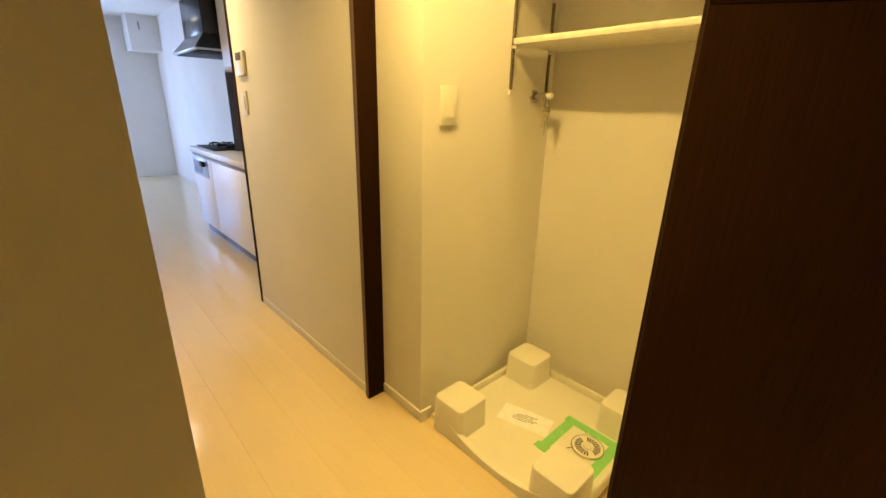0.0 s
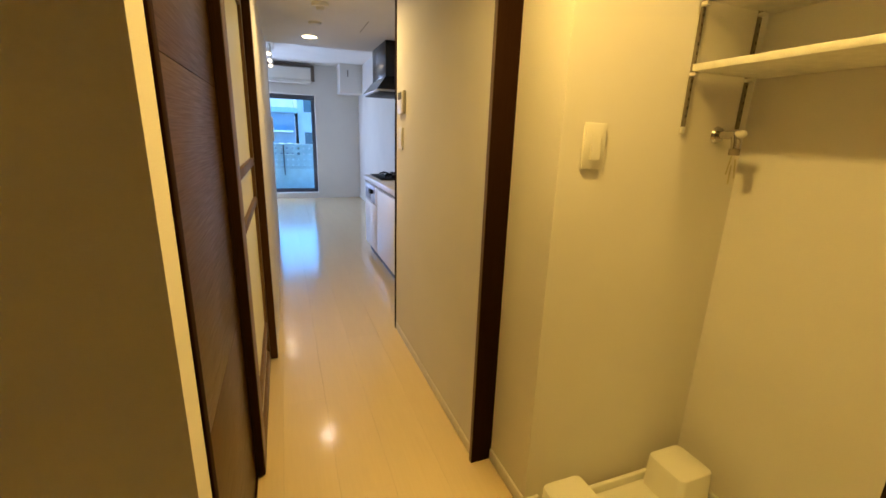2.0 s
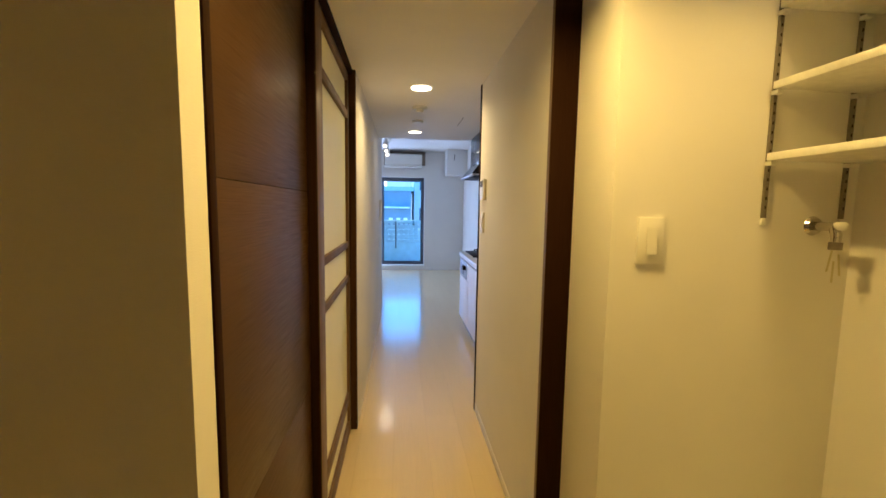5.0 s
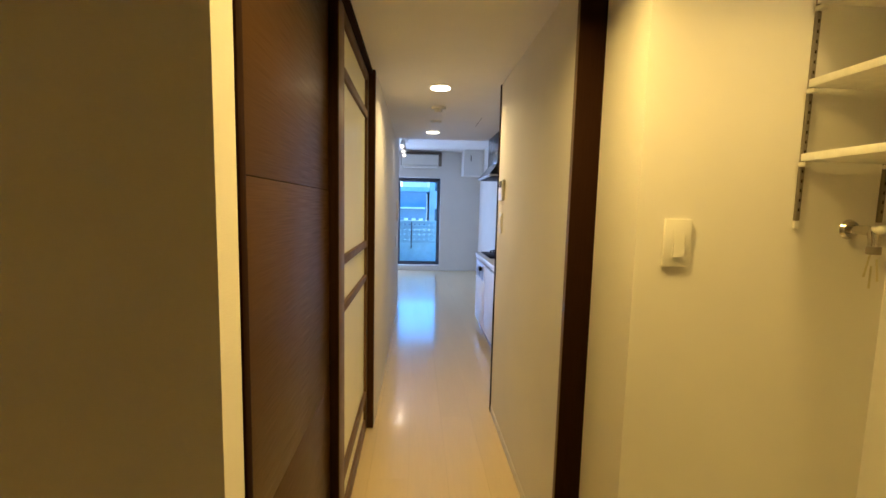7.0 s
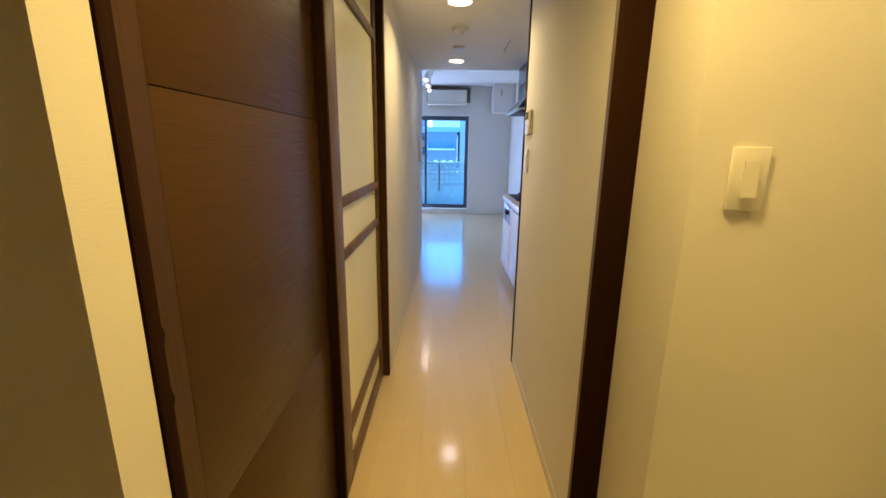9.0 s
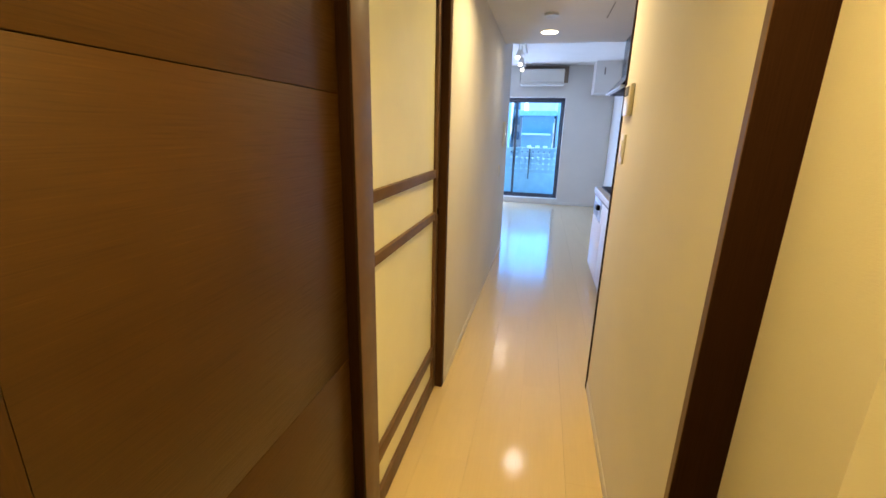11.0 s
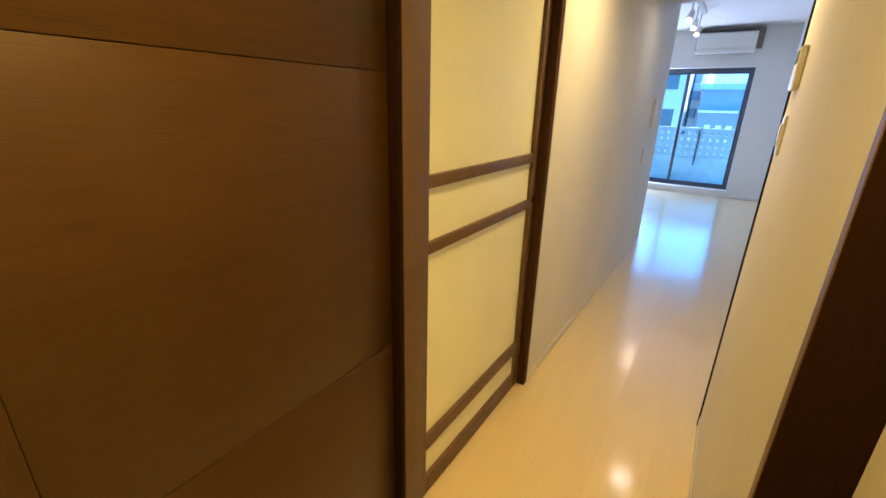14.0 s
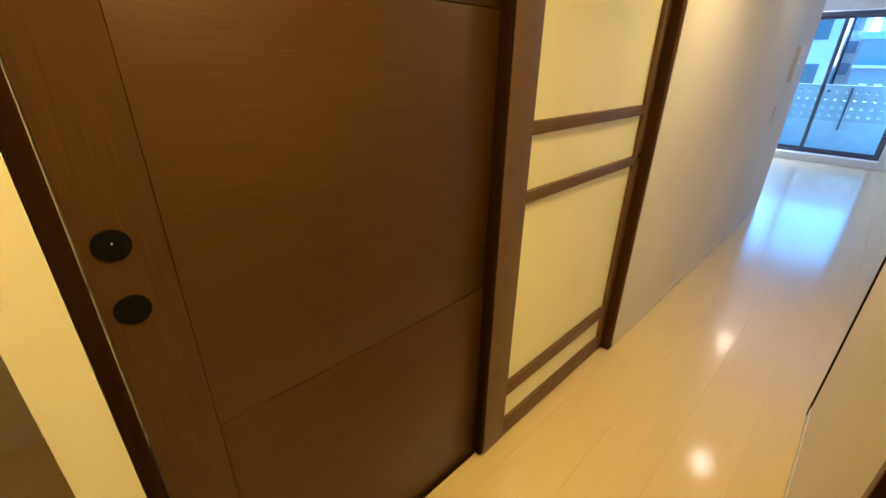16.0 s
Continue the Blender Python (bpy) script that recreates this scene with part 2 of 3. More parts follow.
# unseen closing walls; their distance sets the bounce light on the wall end
setting("wall_entry_left", [(-1.15, -1.05, -1.15, 0.62, 0, HALL_Z)], WALL, "unseen white papered side wall closing the entrance", "wall")
setting("wall_entry_back", [(-1.05, 1.30, -1.25, -1.15, 0, HALL_Z)], WALL, "unseen white papered back wall closing the entrance", "wall")
setting("wall_kitchen_near", [(1.06, 1.5, 2.5, 2.606, 0, HALL_Z)], WALL, "white papered wall at the kitchen's near end", "wall")
setting("wall_kitchen", [(1.5, 1.62, 2.5, 4.74, 0, HALL_Z)], WALL, "white papered wall behind the kitchen", "wall")
setting("wall_room_right", [(1.66, 1.76, 4.6, 8.98, 0, ROOM_Z)], WALL, "white papered right wall of the living room", "wall")
setting("wall_room_left", [(-1.6, -1.5, 5.3, 8.98, 0, ROOM_Z)], WALL, "white papered left wall of the living room", "wall")
setting("wall_room_near", [(-1.5, XL - 0.112, 5.3, 5.4, 0, ROOM_Z)], WALL, "white papered near wall of the living room", "wall")
WX0, WX1, WZ0, WZ1 = -0.80, 0.858, 0.10, 1.908
setting("wall_window", [(-1.5, WX0, 8.65, 8.98, 0, ROOM_Z), (WX1, 1.66, 8.65, 8.98, 0, ROOM_Z), (WX0, WX1, 8.65, 8.98, WZ1, ROOM_Z), (WX0, WX1, 8.65, 8.98, 0, WZ0)],
        WALL, "white papered wall round the balcony door", "wall")
setting("beam_box", [(1.27, 1.658, 8.2, 8.648, 1.94, ROOM_Z)], WALL, "white boxed-in beam in the ceiling corner", "beam")

# skirting boards
SK = [(XL, XL + 0.003, 2.464, 5.50), (XR - 0.003, XR, 1.395, 2.604), (0.939, 0.947, 1.10, 1.348), (0.939, 1.0, 1.086, 1.096),
      (WX1 + 0.02, 1.65, 8.642, 8.65), (1.652, 1.66, 4.8, 8.64), (-1.05, 0.108, 0.615, 0.621), (0.108, 0.112, 0.615, 0.687)]
for x0, x1, y0, y1 in SK:
    bm = bmesh.new()
    bm_box(bm, x0, x1, y0, y1, 0, 0.050, 0.0015)
    tagged(mesh_object("baseboard", bm, SKIRT, True), "slim white skirting board along the wall", "skirting", kind="structure")


# ---- downlights ----
def downlight(x, y, z, r=0.062):
    t = thing("downlight", x, y, z, "round recessed ceiling downlight, lit warm white", "ceiling light", "downlights in the low ceiling")
    bm = bmesh.new()
    bm_cyl(bm, (x, y, z - 0.006), (x, y, z), r * 1.08, r * 1.16, 40)
    part("trim_ring", bm, PLASTIC, t)
    bm = bmesh.new()
    bm_cyl(bm, (x, y, z - 0.0085), (x, y, z - 0.0065), r, r, 40)
    part("diffuser", bm, LAMP, t, "glowing diffuser")
    return t


LAMPS = ((0.60, 0.86, 2.4, WARM, 150), (1.28, 0.69, 0.46, WARM, 140), (0.51, 2.72, 1.2, (1, 0.71, 0.30), 152), (0.52, 4.28, 0.22, (1, 0.85, 0.66), 165))
for lx, ly, watts, hue, beam in LAMPS:
    downlight(lx, ly, HALL_Z)
    area("hall_lamp", look((lx, ly, HALL_Z - 0.012), (lx, ly, 0)), 0.11, 0.11, watts, hue, "DISK", beam)


# ---- dark solid door and its frame ----
def flush_door(name, y0, y1, x, face, z1, label, wood, wood_v, stile, seams):
    """A dark door in the plane x, its face towards face (+1 or -1): veneer panels parted by fine grooves, beside a stile."""
    t = thing(name, x, (y0 + y1) / 2, 0.012, label, "door")
    th = 0.034
    a, c = (x - th, x) if face > 0 else (x, x + th)
    core = (a, c - 0.003) if face > 0 else (a + 0.003, c)
    pbox("core", t, GROOVE, *core, y0 + 0.002, y1 - 0.002, 0.012, z1, 0.0)
    f0, f1 = (c - 0.003, c) if face > 0 else (a, a + 0.003)
    if stile:
        pbox("stile", t, wood_v, f0, f1, y0, y0 + stile, 0.012, z1, 0.0)
    levels = (0.012, *seams, z1)
    for b0, b1 in zip(levels, levels[1:]):
        pbox("panel", t, wood, f0, f1, y0 + stile + min(stile, 0.0010), y1, b0 + 0.0009, b1 - 0.0009, 0.0006)
    return t


DY0 = 0.7165
door = flush_door("sliding_door", DY0, 1.62, 0.068, 1, 2.03, "closed dark oak sliding door with two round black pulls", DOORWOOD, DOORWOOD_V, 0.0962, (0.668, 1.368))
PULL_Y = 0.751
for kz, hole in ((1.037, False), (0.939, True)):
    bm = bmesh.new()
    bm_cyl(bm, (0.068, PULL_Y, kz), (0.0705, PULL_Y, kz), 0.0225, 0.0213, 40)
    k = part("pull_ring", bm, BLACK, door, "round black recessed pull")
    bm = bmesh.new()
    if hole:
        bm_cyl(bm, (0.0705, PULL_Y, kz), (0.0708, PULL_Y, kz), 0.0172, 0.0172, 40)
        part("recess", bm, BLACK, k)
    else:
        bm_cyl(bm, (0.0705, PULL_Y, kz), (0.0714, PULL_Y, kz), 0.0172, 0.0168, 40)
        part("button", bm, BLACK, k)
        bm = bmesh.new()
        bm_cyl(bm, (0.0714, PULL_Y + 0.001, kz + 0.004), (0.0718, PULL_Y + 0.001, kz + 0.004), 0.0012, 0.0012, 12)
        part("lock_mark", bm, STRIP, k, "tiny pale lock mark")

fr = thing("door_frame", 0.09, 1.6, 0, "dark brown wooden door frame, two doors wide", "door frame", kind="structure")
pbox("jamb", fr, CASING, 0.024, 0.112, 0.6895, DY0 - 0.0035, 0, HALL_Z, 0.002)
pbox("jamb", fr, CASING, 0.0685, 0.1005, 1.530, 1.5465, 0.012, 2.032, 0.002)
for z0, z1 in ((0.70, 0.984), (0.992, 1.95)):
    pbox("seal_strip", door, STRIP, 0.0645, 0.0682, DY0 - 0.0030, DY0 - 0.0022, z0, z1, 0.0, "pale aluminium edge strip")
pbox("jamb", fr, ENTRYWOOD, 0.024, 0.137, 2.427, 2.461, 0, HALL_Z - 0.003, 0.002)
pbox("head", fr, CASING, 0.024, 0.122, DY0, 2.426, 2.033, HALL_Z - 0.002, 0.002)
pbox("sill", fr, CASING, 0.024, 0.075, DY0, 1.532, 0, 0.010, 0.001)

gd = thing("glazed_door", 0.09, 2.0, 0.004, "brown framed sliding door with frosted panes", "door")
GX0, GX1 = 0.0705, 0.101
GY0, GY1 = 1.656, 2.378
pbox("stile", gd, SASH, GX0, GX1, 1.548, GY0, 0.004, 2.03, 0.002)
pbox("stile", gd, SASH, GX0, GX1, GY1, 2.4255, 0.004, 2.03, 0.002)
for z0, z1 in ((0.004, 0.080), (0.197, 0.253), (0.900, 0.934), (1.088, 1.123), (1.788, 1.828), (1.985, 2.03)):
    pbox("rail", gd, SASH, GX0, GX1 - 0.001, GY0 + 0.0005, GY1 - 0.0005, z0, z1, 0.002)
for z0, z1 in ((0.080, 0.197), (0.253, 0.900), (0.934, 1.088), (1.123, 1.788), (1.828, 1.985)):
    pbox("pane", gd, ACRYL, GX0 + 0.010, GX0 + 0.016, GY0 - 0.005, GY1 + 0.005, z0 - 0.004, z1 + 0.004, 0.0, "frosted acrylic pane")
bm = bmesh.new()
bm_cyl(bm, (GX1 - 0.0005, 2.409, 0.932), (GX1 + 0.0012, 2.409, 0.932), 0.013, 0.013, 28)
ring = part("finger_pull", bm, BLACK, gd, "small round dark finger pull")

# ---- post and trim of the right wall ----
po = thing("wall_post", 0.906, 1.37, 0, "dark brown wooden post closing the wall panel", "post", kind="structure")
pbox("post", po, CASING, 0.862, 0.9505, 1.350, 1.370, 0, HALL_Z - 0.001, 0.0015)
pbox("backing", po, CASING, 0.872, 0.9495, 1.370, 1.391, 0, HALL_Z - 0.001, 0.0)
# added strip: its paler brown puts the light onto the post's corridor face
pbox("lit_face_strip", po, SASH, 0.8605, 0.862, 1.3512, 1.3695, 0, HALL_Z - 0.001, 0.0, "paler brown strip for the lit corridor face")
tr = thing("edge_trim", 0.93, 2.62, 0, "thin dark brown edge trim at the wall end", "trim", kind="structure")
pbox("trim_strip", tr, CASING, 0.871, 0.99, 2.607, 2.634, 0, HALL_Z - 0.001, 0.0015)

# ---- open dark door at the entrance ----
leaf = flush_door("hinged_door", -0.474, 0.288, 0.862, -1, 2.03, "dark oak hinged door standing open at the entrance", ENTRYWOOD, ENTRYWOOD, 0.0, (1.402,))
leaf.matrix_basis = pose(0.862, 0.288, 0, 0, 0, 33) @ pose(-0.862, -0.288, 0) @ leaf.matrix_basis


# ---- wall switches ----
def switch_y(x, y, z):
    t = thing("wall_switch", x, y, z, "cream single-rocker light switch on the alcove wall", "light switch")
    pbox("plate", t, PLASTIC, x - 0.036, x + 0.036, y - 0.009, y, z - 0.062, z + 0.062, 0.0014)
    bm = bmesh.new()
    bm_prism(bm, [(y - 0.0085, z - 0.036), (y - 0.0150, z - 0.036), (y - 0.0110, z + 0.036), (y - 0.0085, z + 0.036)], "x", x - 0.013, x + 0.016)
    part("rocker", bm, PLASTIC, t, smooth=False)


switch_y(1.055, 1.096, 1.24)

ph = thing("wall_remote", XR, 2.47, 1.42, "white water-heater remote with grey display", "control panel")
pbox("case", ph, PLASTIC, XR - 0.017, XR, 2.415, 2.53, 1.365, 1.485, 0.004)
pbox("display", ph, INK, XR - 0.0185, XR - 0.0165, 2.44, 2.515, 1.440, 1.477, 0.0005, "grey display")
s2 = thing("wall_switch", XR, 2.47, 1.24, "white double-rocker light switch beside the remote", "light switch")
pbox("plate", s2, PLASTIC, XR - 0.008, XR, 2.455, 2.527, 1.173, 1.292, 0.0025)
pbox("rocker", s2, PLASTIC, XR - 0.012, XR - 0.008, 2.475, 2.507, 1.198, 1.268, 0.001)
s3 = thing("entry_phone", XL, 5.1, 1.25, "slim white entry phone with a small indicator", "intercom")
pbox("case", s3, PLASTIC, XL, XL + 0.025, 4.92, 5.03, 1.147, 1.389, 0.004)
pbox("indicator", s3, LED, XL + 0.0245, XL + 0.0265, 4.965, 4.975, 1.27, 1.28, 0.0004)
s4 = thing("wall_switch", XL, 4.9, 0.96, "small white wall switch in the hall", "light switch")
pbox("plate", s4, PLASTIC, XL, XL + 0.008, 4.765, 4.835, 0.86, 0.98, 0.0025)


# ---- laundry alcove: pan, shelves, tap ----
pan = thing("washing_machine_pan", 1.27, 0.735, 0, "ivory resin washing machine pan with raised corners", "drain pan")
PX0, PX1, PY0, PY1 = 0.962, 1.582, 0.42, 1.045
bm = bmesh.new()
bm_box(bm, PX0 + 0.01, PX1, PY0, PY1, 0.0, 0.028, 0.008)
part("base", bm, PAN, pan)
bm = bmesh.new()
bm_box(bm, PX0 + 0.03, PX1 + 0.030, PY1 - 0.02, PY1 + 0.032, 0.0, 0.022, 0.004)
bm_box(bm, PX1 - 0.02, PX1 + 0.030, PY0, PY1 - 0.021, 0.0, 0.022, 0.004)
part("flange", bm, PAN, pan)
for name, b in (("back_rim", (PX1 + 0.006, PX1 + 0.022, PY0 + 0.05, PY1 - 0.02)), ("side_rim", (PX0 + 0.12, PX1 - 0.02, PY1 + 0.004, PY1 + 0.020)), ("side_rim", (PX0 + 0.05, PX1 - 0.05, PY0, PY0 + 0.016))):
    bm = bmesh.new()
    bm_box(bm, *b, 0.018, 0.056, 0.006, 3)
    part(name, bm, PAN, pan)
bm = bmesh.new()
arc = [(PY0 + 0.1 + (PY1 - PY0 - 0.2) * i / 14, 0.03 + 0.045 * abs(i / 7 - 1) ** 2.2) for i in range(15)]
bm_prism(bm, arc + [(arc[-1][0], 0.0), (arc[0][0], 0.0)], "x", PX0, PX0 + 0.022)
part("front_lip", bm, PAN, pan)


CB = 0.162


def pan_corner(x0, y0):
    bm = bmesh.new()
    g = bmesh.ops.create_cube(bm, size=1, matrix=Matrix.LocRotScale((x0 + CB / 2, y0 + CB / 2, 0.077), None, (CB, CB, 0.152)))
    for v in bm.verts:
        if v.co.z > 0.1:
            v.co.x += (x0 + CB / 2 - v.co.x) * 0.06
            v.co.y += (y0 + CB / 2 - v.co.y) * 0.06
    up = [e for e in bm.edges if abs(e.verts[0].co.z - e.verts[1].co.z) > 0.1]
    bmesh.ops.bevel(bm, geom=up, offset=0.024, segments=4, affect="EDGES", profile=0.5)
    top = [e for e in bm.edges if min(v.co.z for v in e.verts) > 0.15]
    bmesh.ops.bevel(bm, geom=top, offset=0.007, segments=2, affect="EDGES", profile=0.5)
    part("corner_block", bm, PAN, pan)


for px in (PX0, PX1 - CB):
    for py in (PY0, PY1 - CB):
        pan_corner(px, py)
bm = bmesh.new()
DX, DY = 1.307, 0.545
bmesh.ops.create_cone(bm, cap_ends=True, segments=40, radius1=0.062, radius2=0.0605, depth=0.005, matrix=Matrix.Translation((DX, DY, 0.032)))
dr = part("drain_ring", bm, CHROME, pan, "round chrome drain ring")
bm = bmesh.new()
bm_cyl(bm, (DX, DY, 0.033), (DX, DY, 0.0355), 0.0575, 0.0565, 40)
part("drain_plate", bm, PAN, dr, "ivory slotted drain plate")
for i in range(26):
    a = i * math.tau / 26
    if i % 13 in (3, 4):
        continue
    u, v = Vector((math.cos(a), math.sin(a))), Vector((-math.sin(a), math.cos(a)))
    bm = bmesh.new()
    bm_prism(bm, [(DX + u.x * r + v.x * w, DY + u.y * r + v.y * w) for r, w in ((0.024, -0.0016), (0.047, -0.0030), (0.047, 0.0030), (0.024, 0.0016))], "z", 0.0352, 0.0359)
    part("slot", bm, GROOVE, dr, smooth=False)
for a in (0.6, 2.5):
    bm = bmesh.new()
    bm_tube(bm, [(DX + 0.058 * math.cos(a), DY + 0.058 * math.sin(a), 0.037), (DX + 0.082 * math.cos(a), DY + 0.082 * math.sin(a), 0.034)], 0.0018, 8)
    part("clip", bm, CHROME, dr, "small chrome clip")
bm = bmesh.new()
bm_cyl(bm, (DX, DY, 0.0352), (DX, DY, 0.040), 0.019, 0.017, 28)
part("hub", bm, PLASTIC, dr)
TX0, TX1, TY0, TY1 = 1.165, 1.412, 0.455, 0.680
for i, b in enumerate(((TX0, TX1, TY1 - 0.038, TY1), (TX1 - 0.038, TX1, TY0, TY1 + 0.006), (TX0 - 0.004, TX1, TY0, TY0 + 0.038), (TX0, TX0 + 0.034, TY1 - 0.045, TY1 + 0.010))):
    bm = bmesh.new()
    bm_box(bm, *b, 0.0286 + 0.0006 * i, 0.0290 + 0.0006 * i)
    tagged(mesh_object("tape_strip", bm, TAPE), "strip of green masking tape round the drain", "tape", "tape round the drain")
note = thing("paper_note", 1.26, 0.80, 0.0286, "white printed notice lying in the pan", "note")
c_, s_ = math.cos(radians(15)), math.sin(radians(15))


def on_note(u, v):
    return 1.255 + c_ * u - s_ * v, 0.795 + s_ * u + c_ * v


bm = bmesh.new()
bm_prism(bm, [on_note(u, v) for u, v in ((-0.053, -0.105), (0.053, -0.105), (0.053, 0.105), (-0.053, 0.105))], "z", 0.0286, 0.0292)
part("sheet", bm, PAPER, note)
for i, (h0, h1) in enumerate(((-0.012, 0.046), (-0.040, 0.052), (-0.050, 0.048), (-0.030, 0.040), (-0.046, 0.010))):
    bm = bmesh.new()
    u, v = -0.020 + i * 0.010, h0
    while v < h1:
        w = random.uniform(0.006, 0.018)
        bm_prism(bm, [on_note(*q) for q in ((u, v), (u + 0.0035, v), (u + 0.0035, min(v + w, h1)), (u, min(v + w, h1)))], "z", 0.0293, 0.0295)
        v += w + 0.003
    part("text_line", bm, INK, note)
SX0, SX1 = 1.362, 1.655
for i, sz in enumerate((1.458, 1.643, 1.845)):
    sh = thing("wall_shelf", 1.52, 0.71, sz, "white shelf board across the laundry alcove", "shelf", "alcove shelves")
    pbox("board", sh, SHELF, SX0, SX1, 0.302, 1.080, sz, sz + 0.020, 0.002)
    for sx in (1.374, 1.610):
        for sy, dy in ((1.094, -1), (0.300, 1)):
            y0, y1 = sorted((sy, sy + dy * 0.022))
            pbox("bracket", sh, PLASTIC, sx - 0.005, sx + 0.014, y0, y1, sz - 0.012, sz - 0.0005, 0.003, "small white shelf bracket")
for sx in (1.380, 1.616):
    for wall_y, dy in ((1.096, -1), (0.298, 1)):
        ra = thing("shelf_rail", sx, wall_y, 1.28, "grey slotted steel shelf rail screwed to the wall", "shelf rail", "alcove shelf rails")
        y0, y1 = sorted((wall_y, wall_y + dy * 0.007))
        pbox("channel", ra, STEEL, sx - 0.0065, sx + 0.0065, y0, y1, 1.305, 2.02, 0.001)
        pbox("end_cap", ra, PLASTIC, sx - 0.007, sx + 0.007, y0, y1, 1.285, 1.304, 0.001, "white end cap")
        fy = wall_y + dy * 0.0073
        n = 0
        while 1.33 + n * 0.025 < 2.0:
            zz = 1.33 + n * 0.025
            q0, q1 = sorted((fy, fy + dy * 0.0006))
            pbox("slot", ra, GROOVE, sx - 0.0018, sx + 0.0018, q0, q1, zz, zz + 0.008, 0.0)
            n += 1

tap = thing("washer_tap", 1.52, 1.06, 1.25, "chrome washing machine tap with hanging tags", "tap")
TXX, TZ = 1.535, 1.285
bm = bmesh.new()
bm_cyl(bm, (TXX, 1.095, TZ), (TXX, 1.086, TZ), 0.027, 0.022, 28)
part("flange", bm, CHROME, tap)
bm = bmesh.new()
bm_tube(bm, [(TXX, 1.088, TZ), (TXX, 1.035, TZ), (TXX, 1.028, TZ - 0.03)], 0.012, 16)
bm_cyl(bm, (TXX, 1.03, TZ - 0.015), (TXX, 1.028, TZ - 0.06), 0.013, 0.010, 20)
part("body", bm, CHROME, tap)
bm = bmesh.new()
bm_cyl(bm, (TXX, 1.028, TZ - 0.040), (TXX, 1.028, TZ - 0.060), 0.0150, 0.0150, 20)
part("coupling", bm, STEEL, tap)
bm = bmesh.new()
bm_cyl(bm, (TXX, 1.04, TZ + 0.002), (TXX, 1.014, TZ + 0.003), 0.009, 0.012, 20)
bmesh.ops.create_uvsphere(bm, u_segments=20, v_segments=10, radius=0.012, matrix=Matrix.Translation((TXX, 1.014, TZ + 0.003)))
part("handle", bm, PLASTIC, tap, "ivory tap handle")
for k, (dx, dz) in enumerate(((-0.012, 0.0), (0.010, -0.012), (0.0, -0.03))):
    bm = bmesh.new()
    bm_prism(bm, [(TXX + dx - 0.0025, TZ - 0.06 + dz), (TXX + dx + 0.0025, TZ - 0.06 + dz), (TXX + dx * 1.9 + 0.003, TZ - 0.118 + dz), (TXX + dx * 1.9 - 0.003, TZ - 0.118 + dz)], "y", 1.024 + 0.002 * k, 1.025 + 0.002 * k)
    part("tag", bm, TAG, tap)

# ---- ceiling fittings ----
sm = thing("smoke_detector", 0.525, 3.24, HALL_Z, "round white smoke detector on the ceiling", "smoke detector")
bm = bmesh.new()
bm_cyl(bm, (0.525, 3.24, HALL_Z - 0.022), (0.525, 3.24, HALL_Z), 0.054, 0.056, 36)
part("base", bm, PLASTIC, sm)
bm = bmesh.new()
bm_cyl(bm, (0.525, 3.24, HALL_Z - 0.040), (0.525, 3.24, HALL_Z - 0.022), 0.022, 0.030, 36)
part("sensor", bm, PLASTIC, sm)
sp = thing("ceiling_speaker", 0.528, 3.76, HALL_Z, "small round white ceiling fitting", "ceiling fitting")
bm = bmesh.new()
bm_cyl(bm, (0.528, 3.76, HALL_Z - 0.016), (0.528, 3.76, HALL_Z), 0.044, 0.05, 36)
part("cover", bm, PLASTIC, sp)
hatch = thing("ceiling_hatch", 1.10, 3.77, HALL_Z, "flush white ceiling access hatch", "hatch", kind="structure")
pbox("hatch_frame", hatch, STEEL, 0.895, 0.901, 3.55, 3.92, HALL_Z - 0.002, HALL_Z - 0.0003, 0.0)

rail = thing("spot_rail", 0.16, 6.7, ROOM_Z, "white ceiling spotlight fixture with three lit heads", "spotlight")
pbox("mount", rail, PLASTIC, 0.12, 0.20, 6.1, 7.35, ROOM_Z - 0.03, ROOM_Z, 0.004)
for hy in (6.2, 6.75, 7.25):
    bm = bmesh.new()
    bm_cyl(bm, (0.16, hy, ROOM_Z - 0.03), (0.16, hy, 2.24), 0.008, 0.008, 12)
    bm_cyl(bm, (0.16, hy + 0.05, 2.26), (0.15, hy - 0.05, 2.17), 0.026, 0.032, 24)
    hd = part("head", bm, PLASTIC, rail)
    bm = bmesh.new()
    bm_cyl(bm, (0.150, hy - 0.0497, 2.1703), (0.1497, hy - 0.053, 2.167), 0.027, 0.027, 24)
    part("lamp", bm, SPOTM, hd, "glowing spot lamp")
area("spot_lamp", look((0.15, 6.69, 2.16), (0.4, 6.3, 0)), 0.05, 0.05, 0.3, (1, 0.8, 0.55))

# ---- kitchen ----
KX, KT = 1.055, 0.825


def cabinet(name, y0, y1, label, drawer=None):
    t = thing(name, 1.28, (y0 + y1) / 2, 0, label, "kitchen cabinet", "kitchen units")
    pbox("body", t, CABW, KX + 0.020, 1.498, y0, y1, 0.10, 0.775, 0.001)
    pbox("plinth", t, PLINTH, KX + 0.05, KX + 0.062, y0, y1, 0.0, 0.10, 0.001, "grey recessed plinth")
    if drawer is None:
        pbox("door", t, CABW, KX, KX + 0.018, y0 + 0.002, y1 - 0.002, 0.105, 0.745, 0.002)
    else:
        pbox("door", t, CABW, KX, KX + 0.018, y0 + 0.002, y1 - 0.002, 0.105, drawer - 0.004, 0.002)
    pbox("grip_rail", t, STEEL, KX - 0.002, KX + 0.018, y0 + 0.002, y1 - 0.002, 0.752, 0.768, 0.002, "dark grip rail")
    return t


